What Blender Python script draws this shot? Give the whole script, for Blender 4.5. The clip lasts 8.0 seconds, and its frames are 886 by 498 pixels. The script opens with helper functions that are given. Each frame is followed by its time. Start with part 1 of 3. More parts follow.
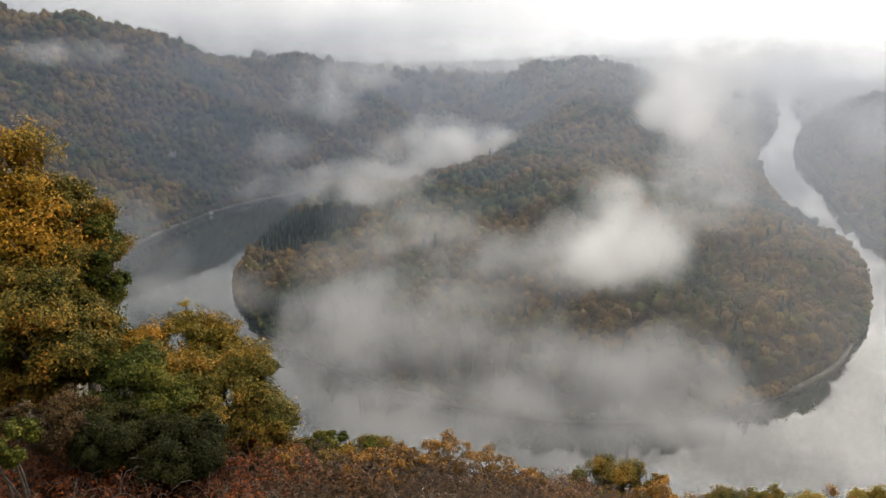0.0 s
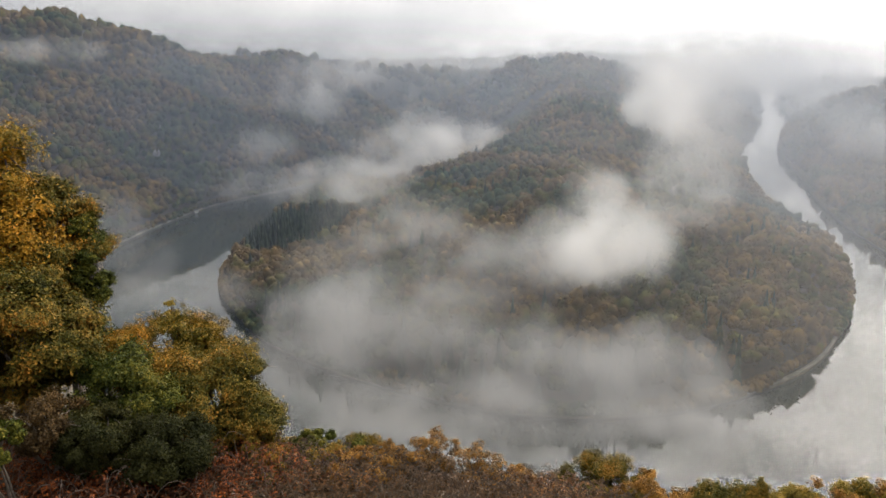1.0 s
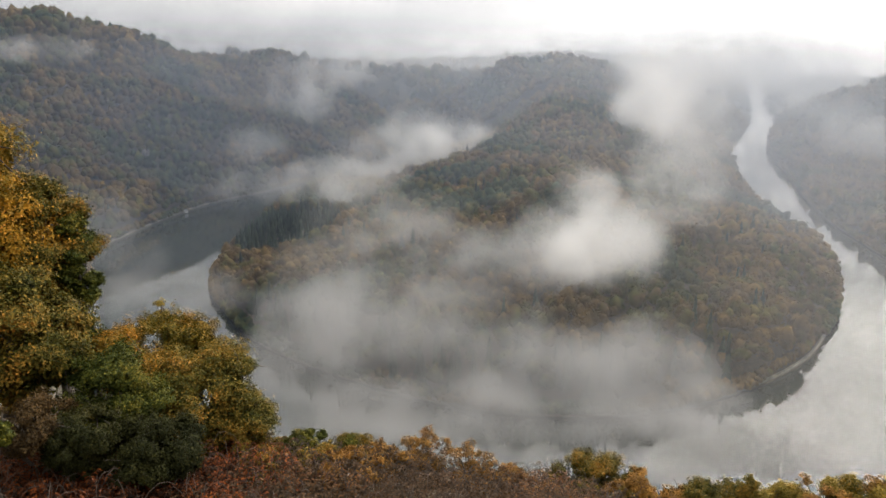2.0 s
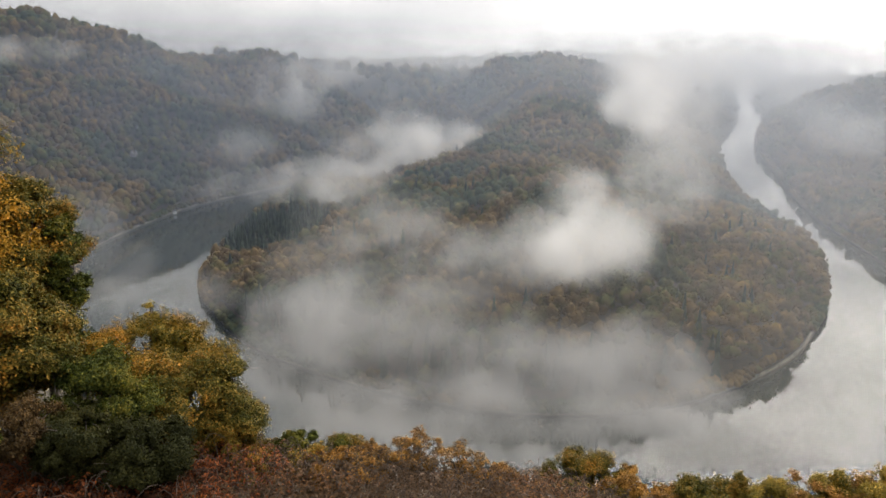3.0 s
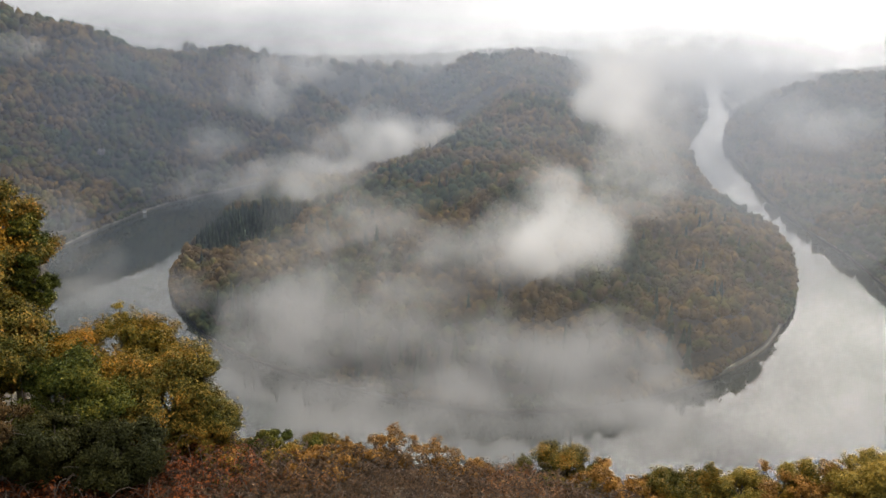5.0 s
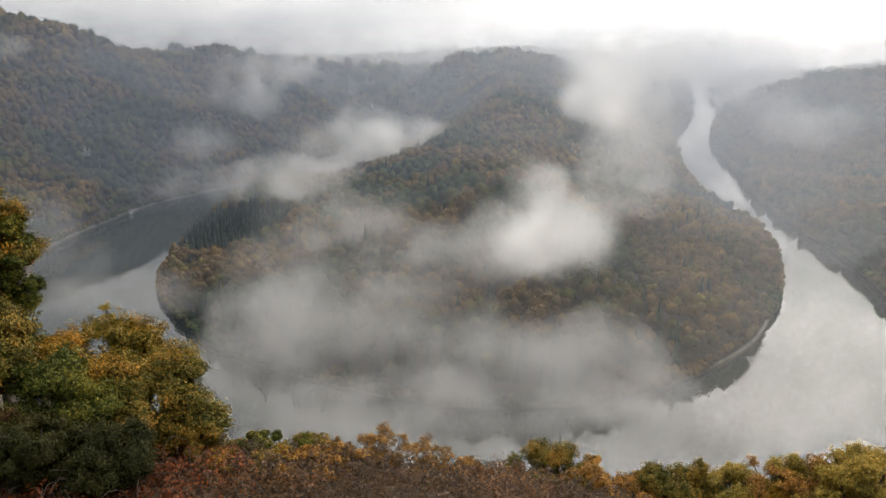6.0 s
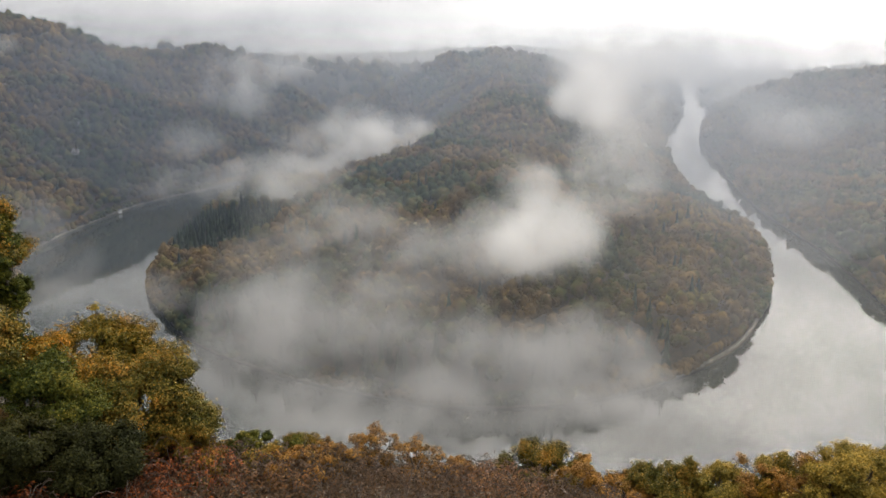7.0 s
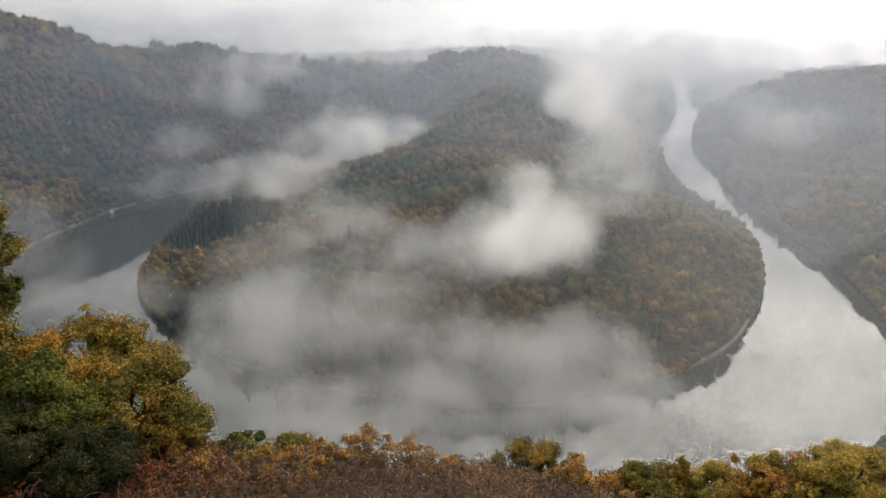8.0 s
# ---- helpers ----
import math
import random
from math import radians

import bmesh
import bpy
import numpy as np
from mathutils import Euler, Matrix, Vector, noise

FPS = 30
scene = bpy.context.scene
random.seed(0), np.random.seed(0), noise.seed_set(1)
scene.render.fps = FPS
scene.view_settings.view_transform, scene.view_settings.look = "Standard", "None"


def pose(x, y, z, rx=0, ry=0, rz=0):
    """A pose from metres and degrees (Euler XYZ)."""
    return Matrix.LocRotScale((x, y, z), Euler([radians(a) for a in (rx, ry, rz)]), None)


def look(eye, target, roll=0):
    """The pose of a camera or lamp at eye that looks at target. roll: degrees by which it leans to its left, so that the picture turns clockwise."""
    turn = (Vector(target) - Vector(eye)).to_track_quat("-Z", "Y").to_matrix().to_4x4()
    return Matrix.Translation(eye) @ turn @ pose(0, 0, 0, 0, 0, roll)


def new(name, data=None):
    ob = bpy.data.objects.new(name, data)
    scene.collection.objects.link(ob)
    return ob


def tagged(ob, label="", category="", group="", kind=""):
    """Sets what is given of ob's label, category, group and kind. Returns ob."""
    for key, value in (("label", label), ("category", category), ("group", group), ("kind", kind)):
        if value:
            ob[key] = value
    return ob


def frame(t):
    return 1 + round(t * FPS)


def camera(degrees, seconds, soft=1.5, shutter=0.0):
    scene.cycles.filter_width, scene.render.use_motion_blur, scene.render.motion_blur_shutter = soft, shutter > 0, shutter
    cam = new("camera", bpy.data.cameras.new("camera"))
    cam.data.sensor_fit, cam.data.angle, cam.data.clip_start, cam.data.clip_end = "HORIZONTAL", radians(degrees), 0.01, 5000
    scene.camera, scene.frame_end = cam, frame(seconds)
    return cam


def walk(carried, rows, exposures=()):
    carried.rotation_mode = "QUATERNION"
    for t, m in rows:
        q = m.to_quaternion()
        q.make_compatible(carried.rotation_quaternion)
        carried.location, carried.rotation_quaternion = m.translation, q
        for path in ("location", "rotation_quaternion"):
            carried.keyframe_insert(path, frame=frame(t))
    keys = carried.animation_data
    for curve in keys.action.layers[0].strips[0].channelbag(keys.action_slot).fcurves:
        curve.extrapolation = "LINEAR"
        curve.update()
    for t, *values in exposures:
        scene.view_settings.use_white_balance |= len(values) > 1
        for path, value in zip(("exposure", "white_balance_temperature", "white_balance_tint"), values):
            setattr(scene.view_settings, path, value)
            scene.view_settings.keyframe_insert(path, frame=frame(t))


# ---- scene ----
cam = camera(63.64, 8.0, soft=1.5)
EYE_Z = 180.0
ROWS = (
    (0.0, 74.700, -0.169, 3.658), (0.5, 74.587, -0.145, 2.981), (1.0, 74.493, -0.070, 2.549), (1.5, 74.449, -0.110, 2.191),
    (3.0, 74.421, 0.000, 0.963), (3.5, 74.405, 0.068, 0.493), (4.0, 74.300, 0.000, 0.000), (4.5, 74.265, -0.052, -0.636),
    (5.0, 74.179, -0.107, -1.171), (6.5, 74.057, 0.013, -2.531), (7.0, 74.041, -0.104, -2.851), (7.5, 74.034, 0.001, -3.161),
    (8.0, 74.021, -0.247, -3.390))
walk(cam, [(t, pose(0.004 * (t - 4), 0, EYE_Z, rx, ry, rz)) for t, rx, ry, rz in ROWS])

# ---- light: sun behind thin cloud, ahead and to the right ----
SUN_AZ, SUN_EL = 32.0, 45.0          # degrees right of the y axis, degrees up
world = bpy.data.worlds.new("sky")
scene.world = world
world.use_nodes = True
wt = world.node_tree
wt.nodes.clear()


def node(tree, kind, **inputs):
    n = tree.nodes.new(kind)
    for key, value in inputs.items():
        sock = n.inputs[int(key[1:])] if key[0] == "i" and key[1:].isdigit() else n.inputs[key.replace("_", " ")]
        if isinstance(value, bpy.types.NodeSocket):
            tree.links.new(value, sock)
        else:
            sock.default_value = value
    return n


def maths(tree, op, a, b=0.0, c=None, clamp=False):
    n = tree.nodes.new("ShaderNodeMath")
    n.operation, n.use_clamp = op, clamp
    for k, value in enumerate((a, b) if c is None else (a, b, c)):
        if isinstance(value, bpy.types.NodeSocket):
            tree.links.new(value, n.inputs[k])
        else:
            n.inputs[k].default_value = value
    return n.outputs[0]


def mapped(tree, value, lo, hi, to_lo=0.0, to_hi=1.0, smooth=True):
    n = tree.nodes.new("ShaderNodeMapRange")
    n.interpolation_type = "SMOOTHSTEP" if smooth else "LINEAR"
    tree.links.new(value, n.inputs[0])
    for k, v in zip((1, 2, 3, 4), (lo, hi, to_lo, to_hi)):
        n.inputs[k].default_value = v
    return n.outputs[0]


def mix(tree, fac, a, b, blend="MIX"):
    n = tree.nodes.new("ShaderNodeMix")
    n.data_type, n.blend_type = "RGBA", blend
    for k, value in ((0, fac), (6, a), (7, b)):
        if isinstance(value, bpy.types.NodeSocket):
            tree.links.new(value, n.inputs[k])
        else:
            n.inputs[k].default_value = (*value, 1) if isinstance(value, tuple) else value
    return n.outputs[2]


sky = wt.nodes.new("ShaderNodeTexSky")
sky.sky_type, sky.sun_disc = "NISHITA", False
sky.sun_elevation, sky.sun_rotation = radians(SUN_EL), radians(SUN_AZ)
sky.air_density, sky.dust_density, sky.ozone_density, sky.altitude = 1.0, 4.0, 1.0, 300
direction = wt.nodes.new("ShaderNodeTexCoord").outputs["Generated"]
to_sun = Vector((math.sin(radians(SUN_AZ)) * math.cos(radians(SUN_EL)), math.cos(radians(SUN_AZ)) * math.cos(radians(SUN_EL)), math.sin(radians(SUN_EL))))
dot = wt.nodes.new("ShaderNodeVectorMath")
dot.operation = "DOT_PRODUCT"
wt.links.new(direction, dot.inputs[0])
dot.inputs[1].default_value = to_sun
glow = maths(wt, "POWER", mapped(wt, dot.outputs["Value"], -0.2, 1.0, smooth=False), 5.5)
stretch = node(wt, "ShaderNodeMapping", Vector=direction, Scale=(1.0, 1.0, 3.2))
clouds = node(wt, "ShaderNodeTexNoise", Vector=stretch.outputs[0], Scale=2.6, Detail=4.0, Roughness=0.48, Distortion=0.3)
soft_cloud = mapped(wt, clouds.outputs[0], 0.36, 0.66)
overcast = mix(wt, soft_cloud, (0.60, 0.625, 0.67), (0.80, 0.805, 0.82))
height = node(wt, "ShaderNodeSeparateXYZ", Vector=direction).outputs["Z"]
brighter = node(wt, "ShaderNodeCombineXYZ")
rise = mapped(wt, height, 0.03, 0.8, 0.90, 1.45)
for k in range(3):
    wt.links.new(rise, brighter.inputs[k])
overcast = mix(wt, 1.0, overcast, brighter.outputs[0], "MULTIPLY")
bright = mix(wt, soft_cloud, (6.2, 5.9, 5.5), (10.6, 10.0, 9.3))
lit = mix(wt, glow, overcast, bright)
dimmed = mix(wt, 1.0, sky.outputs[0], (0.06, 0.06, 0.06), "MULTIPLY")
cover = mix(wt, 0.9, dimmed, lit)
back = node(wt, "ShaderNodeBackground", Color=cover, Strength=1.0)
wout = wt.nodes.new("ShaderNodeOutputWorld")
wt.links.new(back.outputs[0], wout.inputs[0])

sun = bpy.data.lights.new("sun", "SUN")
scene.cycles.transparent_max_bounces = 128
sun.energy, sun.angle, sun.color = 1.3, radians(20), (1.0, 0.93, 0.82)
sun_ob = new("sun", sun)
sun_ob.matrix_world = look(to_sun * 900, (0, 0, 0))


# ---- materials ----
def material(name):
    m = bpy.data.materials.new(name)
    m.use_nodes = True
    t = m.node_tree
    return m, t, t.nodes["Principled BSDF"]


def ramp(tree, value, stops):
    n = tree.nodes.new("ShaderNodeValToRGB")
    tree.links.new(value, n.inputs[0])
    e = n.color_ramp.elements
    while len(e) < len(stops):
        e.new(0.5)
    for k, (at, col) in enumerate(stops):
        e[k].position, e[k].color = at, (*col, 1)
    return n.outputs[0]


def noise_at(tree, scale, detail=4.0, rough=0.5, distort=0.0):
    p = tree.nodes.new("ShaderNodeNewGeometry").outputs["Position"]
    return node(tree, "ShaderNodeTexNoise", Vector=p, Scale=scale, Detail=detail, Roughness=rough, Distortion=distort).outputs[0]


def leaf_material(name, stops, patch, light=0.17, patch_weight=0.55, vary=0.25):
    """Leaves: colour by a patchy noise (size in metres) and by each leaf; part of the light passes through."""
    m, t, b = material(name)
    island = t.nodes.new("ShaderNodeNewGeometry").outputs["Random Per Island"]
    n = mapped(t, noise_at(t, 1.0 / patch, 3.0, 0.55), 0.3, 0.7, smooth=False)
    f = maths(t, "ADD", maths(t, "MULTIPLY", n, patch_weight), maths(t, "MULTIPLY", island, 1.0 - patch_weight))
    col = ramp(t, f, stops)
    col = mix(t, 1.0, col, ramp(t, island, [(0.0, (1 - vary,) * 3), (1.0, (1 + vary,) * 3)]), "MULTIPLY")
    t.links.new(col, b.inputs["Base Color"])
    b.inputs["Roughness"].default_value = 0.6
    b.inputs["Specular IOR Level"].default_value = 0.1
    tr = node(t, "ShaderNodeBsdfTranslucent", Color=col)
    ms = node(t, "ShaderNodeMixShader", i0=light, i1=b.outputs[0], i2=tr.outputs[0])
    t.links.new(ms.outputs[0], t.nodes["Material Output"].inputs[0])
    return m


GOLD = [(0.0, (0.035, 0.049, 0.005)), (0.3, (0.114, 0.091, 0.009)), (0.6, (0.259, 0.141, 0.012)), (0.85, (0.352, 0.174, 0.013)), (1.0, (0.311, 0.121, 0.012))]
OLIVE = [(0.0, (0.016, 0.022, 0.004)), (0.4, (0.068, 0.063, 0.008)), (0.7, (0.181, 0.116, 0.017)), (1.0, (0.361, 0.149, 0.018))]
GREEN = [(0.0, (0.012, 0.019, 0.003)), (0.45, (0.039, 0.051, 0.007)), (0.8, (0.102, 0.094, 0.010)), (1.0, (0.206, 0.143, 0.017))]
DUSK = [(0.0, (0.009, 0.012, 0.003)), (0.55, (0.027, 0.028, 0.006)), (0.85, (0.052, 0.046, 0.010)), (1.0, (0.099, 0.072, 0.017))]
AMBER = [(0.0, (0.032, 0.037, 0.005)), (0.3, (0.096, 0.079, 0.008)), (0.6, (0.202, 0.116, 0.012)), (1.0, (0.382, 0.157, 0.014))]
BROWN = [(0.0, (0.014, 0.010, 0.005)), (0.5, (0.042, 0.027, 0.010)), (1.0, (0.10, 0.056, 0.016))]
RUST = [(0.0, (0.053, 0.037, 0.011)), (0.35, (0.176, 0.092, 0.021)), (0.75, (0.334, 0.163, 0.032)), (1.0, (0.405, 0.246, 0.056))]
BRACKEN = [(0.0, (0.005, 0.004, 0.002)), (0.30, (0.020, 0.012, 0.005)), (0.52, (0.041, 0.023, 0.010)), (0.74, (0.067, 0.036, 0.015)), (0.88, (0.117, 0.045, 0.012)), (1.0, (0.135, 0.086, 0.027))]
BRAMBLE = [(0.0, (0.007, 0.003, 0.002)), (0.30, (0.027, 0.011, 0.005)), (0.50, (0.075, 0.023, 0.007)), (0.70, (0.143, 0.037, 0.008)), (0.86, (0.204, 0.065, 0.012)), (1.0, (0.109, 0.088, 0.018))]
mat_gold = leaf_material("golden_leaves", GOLD, 2.6)
mat_olive = leaf_material("olive_leaves", OLIVE, 1.3)
mat_green = leaf_material("green_leaves", GREEN, 1.6)
STRAW = [(0.0, (0.072, 0.068, 0.014)), (0.3, (0.176, 0.136, 0.026)), (0.65, (0.304, 0.208, 0.034)), (1.0, (0.416, 0.256, 0.043))]
mat_straw = leaf_material("straw_leaves", STRAW, 1.8, 0.3)
mat_amber = leaf_material("amber_leaves", AMBER, 2.0)
mat_brown = leaf_material("withered_leaves", BROWN, 1.2)
mat_dusk = leaf_material("dull_leaves", DUSK, 1.4)
mat_rust = leaf_material("rusty_leaves", RUST, 1.2)
mat_bramble = leaf_material("red_bramble_leaves", BRAMBLE, 2.0, 0.2, 0.5, 0.35)
mat_bracken = leaf_material("bracken_fronds", BRACKEN, 4.5, 0.2, 0.6, 0.35)
FOREST = [(0.0, (0.014, 0.032, 0.017)), (0.25, (0.032, 0.048, 0.018)), (0.42, (0.074, 0.070, 0.019)), (0.56, (0.090, 0.062, 0.028)), (0.72, (0.142, 0.088, 0.025)), (0.86, (0.090, 0.080, 0.020)), (1.0, (0.160, 0.114, 0.027))]


def woods_material():
    """Far woods: broad patches of one kind of tree, then tree by tree, then leaf by leaf."""
    m, t, b = material("autumn_woods")
    island = t.nodes.new("ShaderNodeNewGeometry").outputs["Random Per Island"]
    stand = mapped(t, noise_at(t, 1 / 85, 3.0, 0.5), 0.33, 0.67, smooth=False)
    single = mapped(t, noise_at(t, 1 / 8, 1.0, 0.4), 0.28, 0.72, smooth=False)
    f = maths(t, "ADD", maths(t, "MULTIPLY", stand, 0.70), maths(t, "ADD", maths(t, "MULTIPLY", single, 0.24), maths(t, "MULTIPLY", island, 0.06)))
    col = mix(t, 1.0, ramp(t, f, FOREST), ramp(t, island, [(0.0, (0.86,) * 3), (1.0, (1.14,) * 3)]), "MULTIPLY")
    t.links.new(col, b.inputs["Base Color"])
    b.inputs["Roughness"].default_value = 0.8
    b.inputs["Specular IOR Level"].default_value = 0.05
    tr = node(t, "ShaderNodeBsdfTranslucent", Color=col)
    ms = node(t, "ShaderNodeMixShader", i0=0.2, i1=b.outputs[0], i2=tr.outputs[0])
    t.links.new(ms.outputs[0], t.nodes["Material Output"].inputs[0])
    return m


mat_forest = woods_material()
CONIFER = [(0.0, (0.018, 0.030, 0.020)), (1.0, (0.045, 0.060, 0.030))]
mat_conifer = leaf_material("spruce_needles", CONIFER, 20.0, 0.05)

mat_bark, t, b = material("bark")
t.links.new(ramp(t, noise_at(t, 9.0, 6.0, 0.6), [(0.3, (0.035, 0.027, 0.02)), (0.7, (0.13, 0.105, 0.08))]), b.inputs["Base Color"])
b.inputs["Roughness"].default_value = 0.9
bump = node(t, "ShaderNodeBump", Strength=0.6, Distance=0.03, Height=noise_at(t, 14.0, 5.0))
t.links.new(bump.outputs[0], b.inputs["Normal"])

mat_ground, t, b = material("forest_floor")
t.links.new(ramp(t, noise_at(t, 0.4, 8.0, 0.65), [(0.3, (0.026, 0.024, 0.012)), (0.55, (0.052, 0.040, 0.020)), (0.75, (0.085, 0.055, 0.026))]), b.inputs["Base Color"])
b.inputs["Roughness"].default_value = 0.95
bump = node(t, "ShaderNodeBump", Strength=0.8, Distance=0.4, Height=noise_at(t, 1.3, 6.0))
t.links.new(bump.outputs[0], b.inputs["Normal"])

mat_path, t, b = material("gravel_bank")
t.links.new(ramp(t, noise_at(t, 0.25, 6.0, 0.6), [(0.3, (0.075, 0.070, 0.046)), (0.7, (0.17, 0.15, 0.11))]), b.inputs["Base Color"])
b.inputs["Roughness"].default_value = 0.9

mat_water, t, b = material("river_water")
b.inputs["Base Color"].default_value = (0.018, 0.022, 0.018, 1)
b.inputs["Roughness"].default_value = 0.015
b.inputs["IOR"].default_value = 1.33
b.inputs["Specular IOR Level"].default_value = 1.0
bump = node(t, "ShaderNodeBump", Strength=0.006, Distance=0.2, Height=noise_at(t, 0.05, 3.0, 0.5))
t.links.new(bump.outputs[0], b.inputs["Normal"])


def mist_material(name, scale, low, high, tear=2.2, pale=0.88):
    """Droplets: white, lit from both sides, a low pale painting a bank as if in shade; thinned out towards the rim of
    the bank and broken up by a noise in the air.
    """
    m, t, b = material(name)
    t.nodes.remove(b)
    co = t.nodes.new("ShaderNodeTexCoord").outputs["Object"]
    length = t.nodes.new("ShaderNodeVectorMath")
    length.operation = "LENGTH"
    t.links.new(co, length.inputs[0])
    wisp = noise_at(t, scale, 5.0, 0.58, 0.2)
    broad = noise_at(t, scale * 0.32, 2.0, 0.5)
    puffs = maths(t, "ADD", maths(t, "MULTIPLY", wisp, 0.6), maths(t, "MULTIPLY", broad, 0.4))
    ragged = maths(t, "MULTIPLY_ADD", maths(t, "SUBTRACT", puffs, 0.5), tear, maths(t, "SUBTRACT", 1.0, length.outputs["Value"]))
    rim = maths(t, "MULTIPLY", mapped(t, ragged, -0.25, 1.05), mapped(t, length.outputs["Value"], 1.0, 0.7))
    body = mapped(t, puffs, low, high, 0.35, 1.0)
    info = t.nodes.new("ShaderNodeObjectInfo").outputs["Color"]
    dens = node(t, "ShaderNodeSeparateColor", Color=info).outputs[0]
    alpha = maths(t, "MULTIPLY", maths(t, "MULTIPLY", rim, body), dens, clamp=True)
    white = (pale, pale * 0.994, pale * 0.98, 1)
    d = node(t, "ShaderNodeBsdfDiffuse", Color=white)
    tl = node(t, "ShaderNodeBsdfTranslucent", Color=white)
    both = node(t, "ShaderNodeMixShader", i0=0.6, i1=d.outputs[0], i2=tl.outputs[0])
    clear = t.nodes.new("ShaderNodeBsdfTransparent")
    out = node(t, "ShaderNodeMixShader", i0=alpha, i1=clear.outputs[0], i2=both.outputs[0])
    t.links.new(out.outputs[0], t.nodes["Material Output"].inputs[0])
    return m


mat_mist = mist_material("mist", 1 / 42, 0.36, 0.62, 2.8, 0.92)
# the same droplets as mat_mist, greyed so the low banks look dimly lit
mat_shaded_mist = mist_material("shade_tinted_mist", 1 / 42, 0.34, 0.64, 2.7, 0.63)
mat_wisp = mist_material("torn_mist", 1 / 30, 0.34, 0.66, 3.1)


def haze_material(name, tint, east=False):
    """Thin damp air with its brightness put into the tint, denser low down; east thickens it over the eastern reach to
    imitate the glow towards the sun; most of the light goes on forward through it.
    """
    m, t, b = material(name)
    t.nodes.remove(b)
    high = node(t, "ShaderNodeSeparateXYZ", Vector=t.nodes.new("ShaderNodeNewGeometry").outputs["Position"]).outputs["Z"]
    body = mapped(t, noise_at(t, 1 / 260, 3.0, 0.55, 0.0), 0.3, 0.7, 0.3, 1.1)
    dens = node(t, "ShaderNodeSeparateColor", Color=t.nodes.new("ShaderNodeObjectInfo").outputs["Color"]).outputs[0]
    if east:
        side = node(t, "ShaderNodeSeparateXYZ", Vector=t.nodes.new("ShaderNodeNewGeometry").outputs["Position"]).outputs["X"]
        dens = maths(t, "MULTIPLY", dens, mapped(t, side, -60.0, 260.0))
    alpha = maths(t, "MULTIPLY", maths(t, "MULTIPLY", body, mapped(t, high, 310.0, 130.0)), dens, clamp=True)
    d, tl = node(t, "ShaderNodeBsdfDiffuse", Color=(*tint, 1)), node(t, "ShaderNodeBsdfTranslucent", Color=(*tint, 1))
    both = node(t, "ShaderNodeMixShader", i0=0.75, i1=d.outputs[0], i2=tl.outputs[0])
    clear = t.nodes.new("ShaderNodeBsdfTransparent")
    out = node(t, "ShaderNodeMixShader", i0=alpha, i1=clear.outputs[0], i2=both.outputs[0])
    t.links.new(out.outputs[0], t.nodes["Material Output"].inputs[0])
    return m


# tints carry the light: dim nearby, paler far off, brightest on the sunward side
mat_dim_haze = haze_material("dim_tinted_haze", (0.182, 0.214, 0.272))
mat_sun_tinted_haze = haze_material("sun_tinted_haze", (0.55, 0.545, 0.53), True)
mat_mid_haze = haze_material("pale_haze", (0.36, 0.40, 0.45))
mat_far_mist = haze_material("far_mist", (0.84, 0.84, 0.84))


# ---- the lie of the land ----
RIVER = ((1788, 4622, 80), (1490, 3764, 75), (1190, 3050, 76), (890, 2198, 74), (822, 2009, 78), (732, 1806, 70), (590, 1515, 72),
         (497, 1250, 70), (459, 1117, 72), (411, 959, 70), (380, 835, 66), (366, 756, 58), (360, 677, 48), (350, 611, 52),
         (334, 557, 60), (317, 508, 70), (289, 445, 82), (240, 369, 94), (178, 314, 104), (110, 286, 100), (34, 286, 86),
         (-41, 306, 86), (-121, 353, 86), (-174, 398, 90), (-219, 463, 92), (-243, 510, 94), (-260, 565, 100), (-276, 635, 124),
         (-271, 735, 118), (-262, 815, 98), (-215, 912, 80), (-169, 996, 80), (-84, 1146, 90), (-52, 1242, 110), (-42, 1340, 100),
         (-88, 1480, 80), (-190, 1700, 75), (-300, 2100, 75))


def curve_through(points, per=14):
    """A smooth line (Catmull-Rom) through plan points."""
    p = np.array(points, float)
    p = np.vstack([2 * p[0] - p[1], p, 2 * p[-1] - p[-2]])
    out = []
    for k in range(1, len(p) - 2):
        s = np.linspace(0, 1, per, endpoint=False)[:, None]
        a, b_, c, d = p[k - 1], p[k], p[k + 1], p[k + 2]
        out.append(0.5 * (2 * b_ + (c - a) * s + (2 * a - 5 * b_ + 4 * c - d) * s ** 2 + (3 * b_ - a - 3 * c + d) * s ** 3))
    return np.vstack(out + [p[-2:-1]])


LINE = curve_through(RIVER)


def near_line(x, y, line):
    """Distance to a line of (x, y, value), and the value there."""
    best, value = np.full(x.shape, 1e9), np.zeros(x.shape)
    for a, b_ in zip(line[:-1], line[1:]):
        d = b_[:2] - a[:2]
        s = np.clip(((x - a[0]) * d[0] + (y - a[1]) * d[1]) / max(d @ d, 1e-9), 0, 1)
        r = np.hypot(x - a[0] - s * d[0], y - a[1] - s * d[1])
        hit = r < best
        best[hit], value[hit] = r[hit], (a[2] + s * (b_[2] - a[2]))[hit]
    return best, value


SPINE = (((50, 390, 20), (60, 440, 26), (75, 560, 42), (88, 720, 54), (105, 880, 66), (160, 1000, 86), (185, 1150, 88), (190, 1350, 120), (200, 1520, 140)), 140)
DOME = (((15, 1620, 99), (55, 1610, 127), (100, 1600, 144), (150, 1600, 147), (222, 1600, 149), (280, 1610, 147), (335, 1640, 130), (420, 1760, 90)), 110)
PROM = (((560, 1900, 70), (700, 2060, 60), (800, 2170, 52)), 130)
